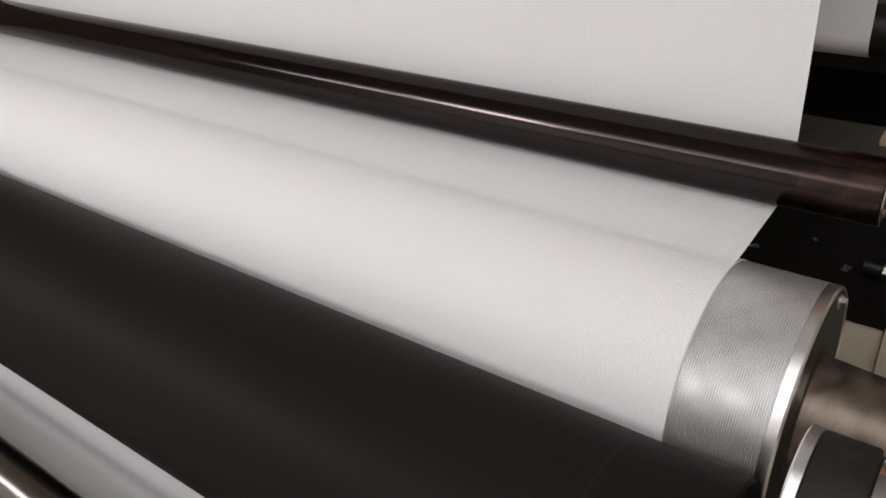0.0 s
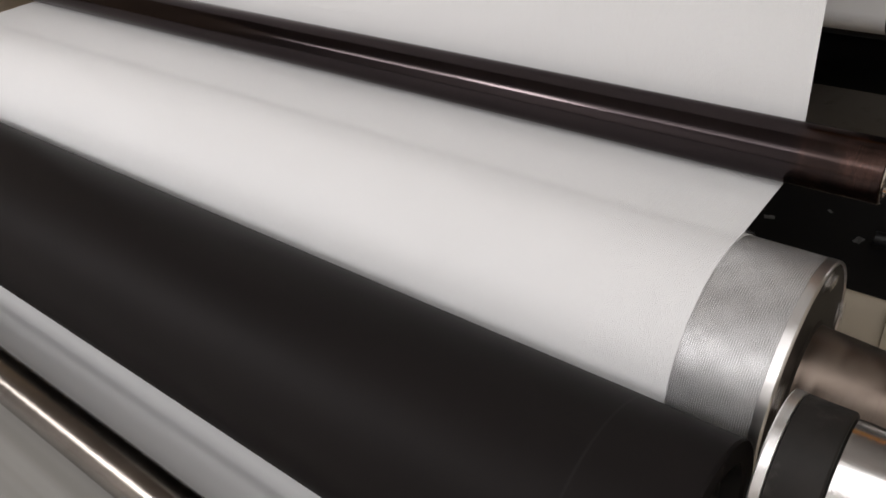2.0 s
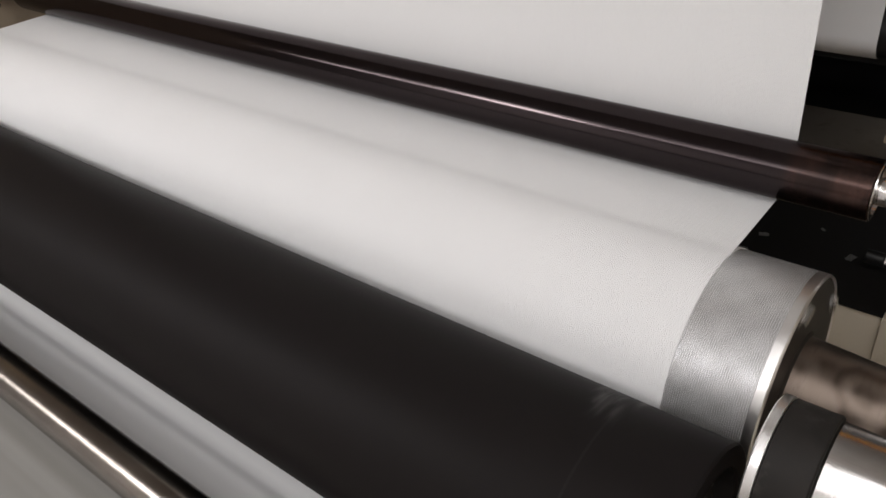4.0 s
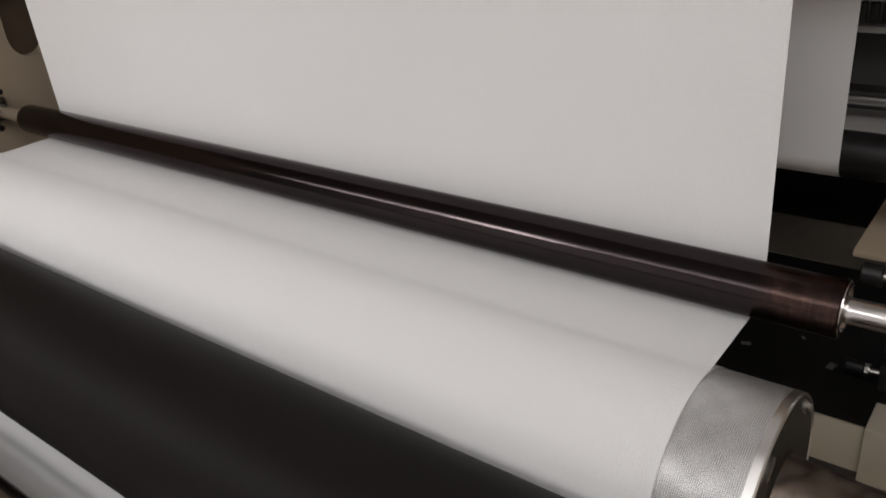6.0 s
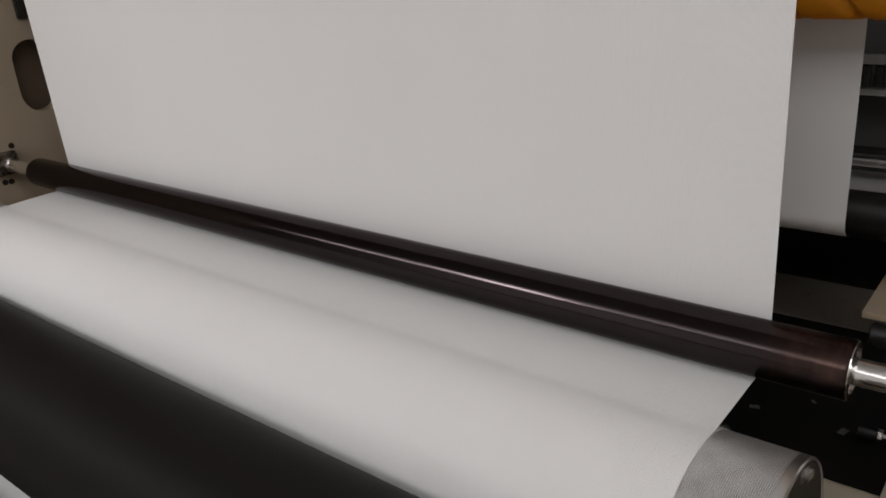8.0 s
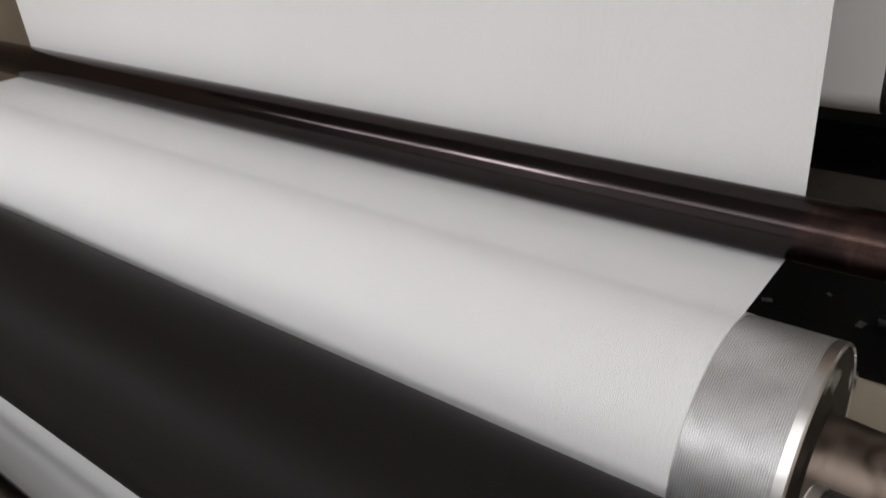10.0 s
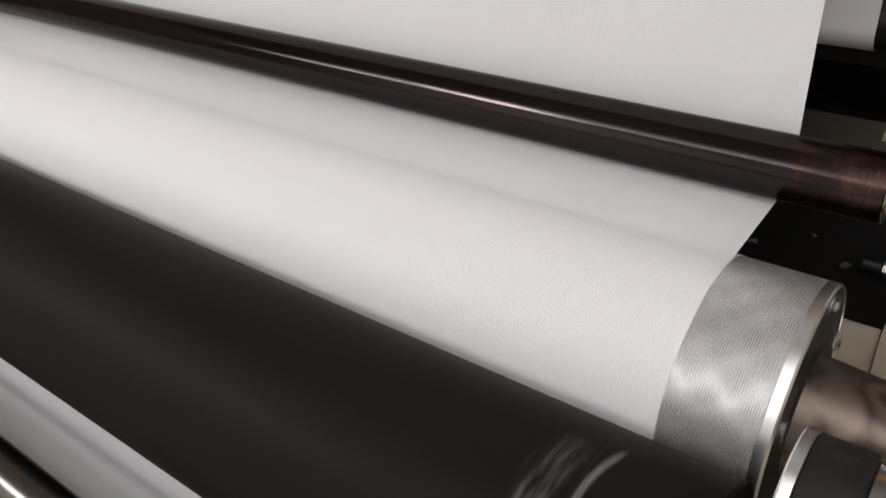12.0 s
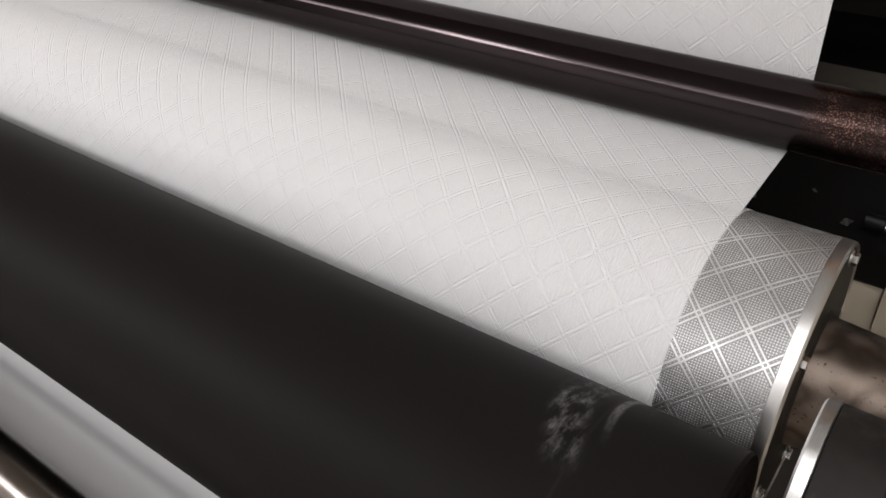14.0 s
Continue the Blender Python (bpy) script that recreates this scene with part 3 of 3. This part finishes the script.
def adjusters():
    """Clamp with a rubber stop, hexagon nut and spring, standing on the bed; and a black knob on a stem."""
    clamp = empty("adjusting_clamp", 0.097, 0.357, BED_Z, "small steel clamp with black rubber stop on the bed", "clamp")
    part("stop", lathe([(-0.046, 0), (-0.046, 0.010), (-0.044, 0.0115), (-0.018, 0.0115), (-0.017, 0.0105), (-0.017, 0)], 24), M_PLASTIC, clamp, "black rubber stop").location = (0, 0, 0.026)
    part("nut", hexagon(-0.017, -0.009, 0.0105), M_BRIGHT, clamp, "bright hexagon nut").location = (0, 0, 0.026)
    part("rod", lathe([(-0.01, 0), (-0.01, 0.005), (0.03, 0.005), (0.03, 0)], 16), M_BRIGHT, clamp).location = (0, 0, 0.026)
    part("block", box(0.006, 0.034, -0.014, 0.014, 0.0005, 0.05, 0.003), M_DISC, clamp)
    spring = bmesh.new()
    n, turns, rr, wire = 84, 6, 0.013, 0.0024
    rings = []
    for i in range(n + 1):
        a = 2 * math.pi * turns * i / n
        c = Vector((0.02 + rr * math.cos(a), rr * math.sin(a), 0.052 + 0.055 * i / n))
        out = Vector((math.cos(a), math.sin(a), 0))
        rings.append([spring.verts.new(c + out * wire * math.cos(k * math.pi / 3) + Vector((0, 0, wire * math.sin(k * math.pi / 3)))) for k in range(6)])
    for p, q in zip(rings, rings[1:]):
        for k in range(6):
            spring.faces.new([p[k], p[(k + 1) % 6], q[(k + 1) % 6], q[k]])
    part("spring", spring, M_PLASTIC, clamp, "black coil spring")
    part("pin", turned(lathe([(0.05, 0), (0.05, 0.007), (0.30, 0.007), (0.30, 0)], 16), pose(0.02, 0, 0, 0, -90, 0)), M_DISC, clamp)
    knob = empty("clamp_knob", 0.098, 0.20, -0.055, "round black clamping knob on a steel stem", "knob")
    part("grip", lathe([(-0.020, 0), (-0.020, 0.014), (-0.018, 0.016), (0.006, 0.016), (0.008, 0.014), (0.008, 0)], 28), M_PLASTIC, knob)
    part("stem", lathe([(0.008, 0.006), (0.358, 0.006), (0.358, 0)], 16), M_BRIGHT, knob)


def scraps():
    for x, y, turn, size in ((-0.115, 0.372, 20, 0.010), (0.028, 0.374, 75, 0.012), (-0.036, 0.438, 140, 0.006)):
        bm = bmesh.new()
        rng = random.Random(int(turn))
        for i in range(4):
            for j in range(4):
                bm.verts.new(((i / 3 - 0.5) * size * 1.7, (j / 3 - 0.5) * size, 0.001 + 0.25 * size * rng.random() * (1 if (i + j) % 2 else 0.3)))
        bm.verts.ensure_lookup_table()
        for i in range(3):
            for j in range(3):
                k = i * 4 + j
                bm.faces.new([bm.verts[k], bm.verts[k + 1], bm.verts[k + 5], bm.verts[k + 4]])
        bmesh.ops.solidify(bm, geom=bm.faces[:], thickness=0.0004)
        ob = finish("paper_scrap", bm, M_SCRAP, label="crumpled torn scrap of paper on the bed", smooth=0)
        ob.matrix_basis = pose(x, y, BED_Z + 0.0012, 0, 0, turn)
        tagged(ob, "", "paper scrap", "scraps on the bed")


def background():
    cloth = empty("orange_tarpaulin", 0, 0.31, 0.327, "folded orange tarpaulin hung over a bar", "tarpaulin")
    bm = bmesh.new()
    cols, rows = 150, 18
    grid = []
    for i in range(cols + 1):
        x = -0.55 + 0.95 * i / cols
        line = []
        for j in range(rows + 1):
            a = math.pi * (1.2 * j / rows - 0.6)
            crease = max(0.0, math.sin(x * 61 + 9.0 * (j / rows) + 2 * math.sin(x * 13))) ** 6
            fold = (0.002 * math.sin(x * 45) - 0.017 * crease) * math.sin(math.pi * j / rows)
            r = 0.055 + fold
            line.append(bm.verts.new((x, -r * math.cos(a) * 0.45, 0.058 + r * math.sin(a))))
        grid.append(line)
    for p, q in zip(grid, grid[1:]):
        for j in range(rows):
            bm.faces.new([p[j], q[j], q[j + 1], p[j + 1]])
    bmesh.ops.solidify(bm, geom=bm.faces[:], thickness=0.002)
    part("cloth", bm, M_ORANGE, cloth)
    part("bar", box(-1.96 , 0.45, -0.012, 0.012, 0.04, 0.08, 0.003), M_GREY, cloth)
    rack = empty("far_machine", 0, 1.15, 0, "dim grey printing machine with bars and rollers", "machine")
    part("back_panel", box(-1.9, 0.9, 0.10, 0.14, FLOOR_Z + 0.001, 1.2, 0.004), M_GREY, rack, "dark grey back panel")
    for z0, z1, mat, name in ((0.115, 0.135, M_RING, "rail"), (0.045, 0.060, M_RING, "rail"), (-0.090, -0.078, M_DISC, "rail")):
        part(name, box(-1.9, 0.9, -0.012, 0.012, z0, z1, 0.002), mat, rack, "thin steel rail" if mat is M_RING else "")
    part("roller", lathe([(-1.9, 0), (-1.9, 0.012), (0.9, 0.012), (0.9, 0)], 32), M_RING, rack, "thin bright roller").location = (0, 0, -0.112)
    for k in range(34):
        x = -0.42 + 0.026 * k
        part("roller_link", turned(box(-0.010, 0.010, -0.009, 0.009, 0.064, 0.110, 0.004), pose(x, 0.01, 0)), M_DISC, rack)
    part("tray", box(-1.9, 0.9, -0.06, 0.10, -0.20, -0.165, 0.004), M_TRAY, rack, "pale grey tray")


# ---- motion ----
# the drive's speed in metres of paper a second: full speed, a first slow-down, then a stop that creeps out
SPEED = ((0.0, 1.7558), (11.45, 1.7558), (11.8, 1.14), (12.3, 1.02), (12.88, 0.12), (13.42, 0.0))


def travel(t):
    """Length of paper that has yet to run at time t, as a negative number."""
    left = 0.0
    for (ta, va), (tb, vb) in zip(SPEED, SPEED[1:]):
        if t < tb:
            start = max(t, ta)
            left += (tb - start) * (va + (vb - va) * (start - ta) / (tb - ta) + vb) / 2
    return -left


def motions(steel, rubber, idler, chrome, back, web):
    _, wrap, strips, line = web
    times = [i / FPS for i in range(14 * FPS + 1)]
    # rotation about x that lifts the front is negative
    walk(steel, [(t, pose(0, STEEL_Y, STEEL_Z, -math.degrees(travel(t) / STEEL_R))) for t in times])
    walk(wrap, [(t, pose(0, STEEL_Y, STEEL_Z, -math.degrees(travel(t) / STEEL_R))) for t in times])
    few = [i / 10 for i in range(108)] + [t for t in times if t > 10.75]
    for ob, rest in strips:
        walk(ob, [(t, strip_pose(rest + travel(t), *line)) for t in few])
    walk(rubber, [(t, pose(0, RUB_Y, RUB_Z, math.degrees(travel(t) / RUB_R))) for t in times])
    walk(idler, [(t, pose(0, 0, 0, math.degrees(0.8 * travel(t) / IDLER_R))) for t in times])
    walk(chrome, [(t, pose(0, CHR_Y, CHR_Z, math.degrees(0.7 * travel(t) / CHR_R))) for t in times])
    walk(back, [(t, pose(0, 0.4165, 0.028, math.degrees(0.8 * travel(t) / 0.036))) for t in times])


hall()
side_frames()
machine_bed()
steel, rubber, idler, chrome, back = embossing_roll(), rubber_roll(), idler_roller(), chrome_roller(), back_roller()
collar_shaft()
web = paper_web()
adjusters()
background()
scraps()
motions(steel, rubber, idler, chrome, back, web)
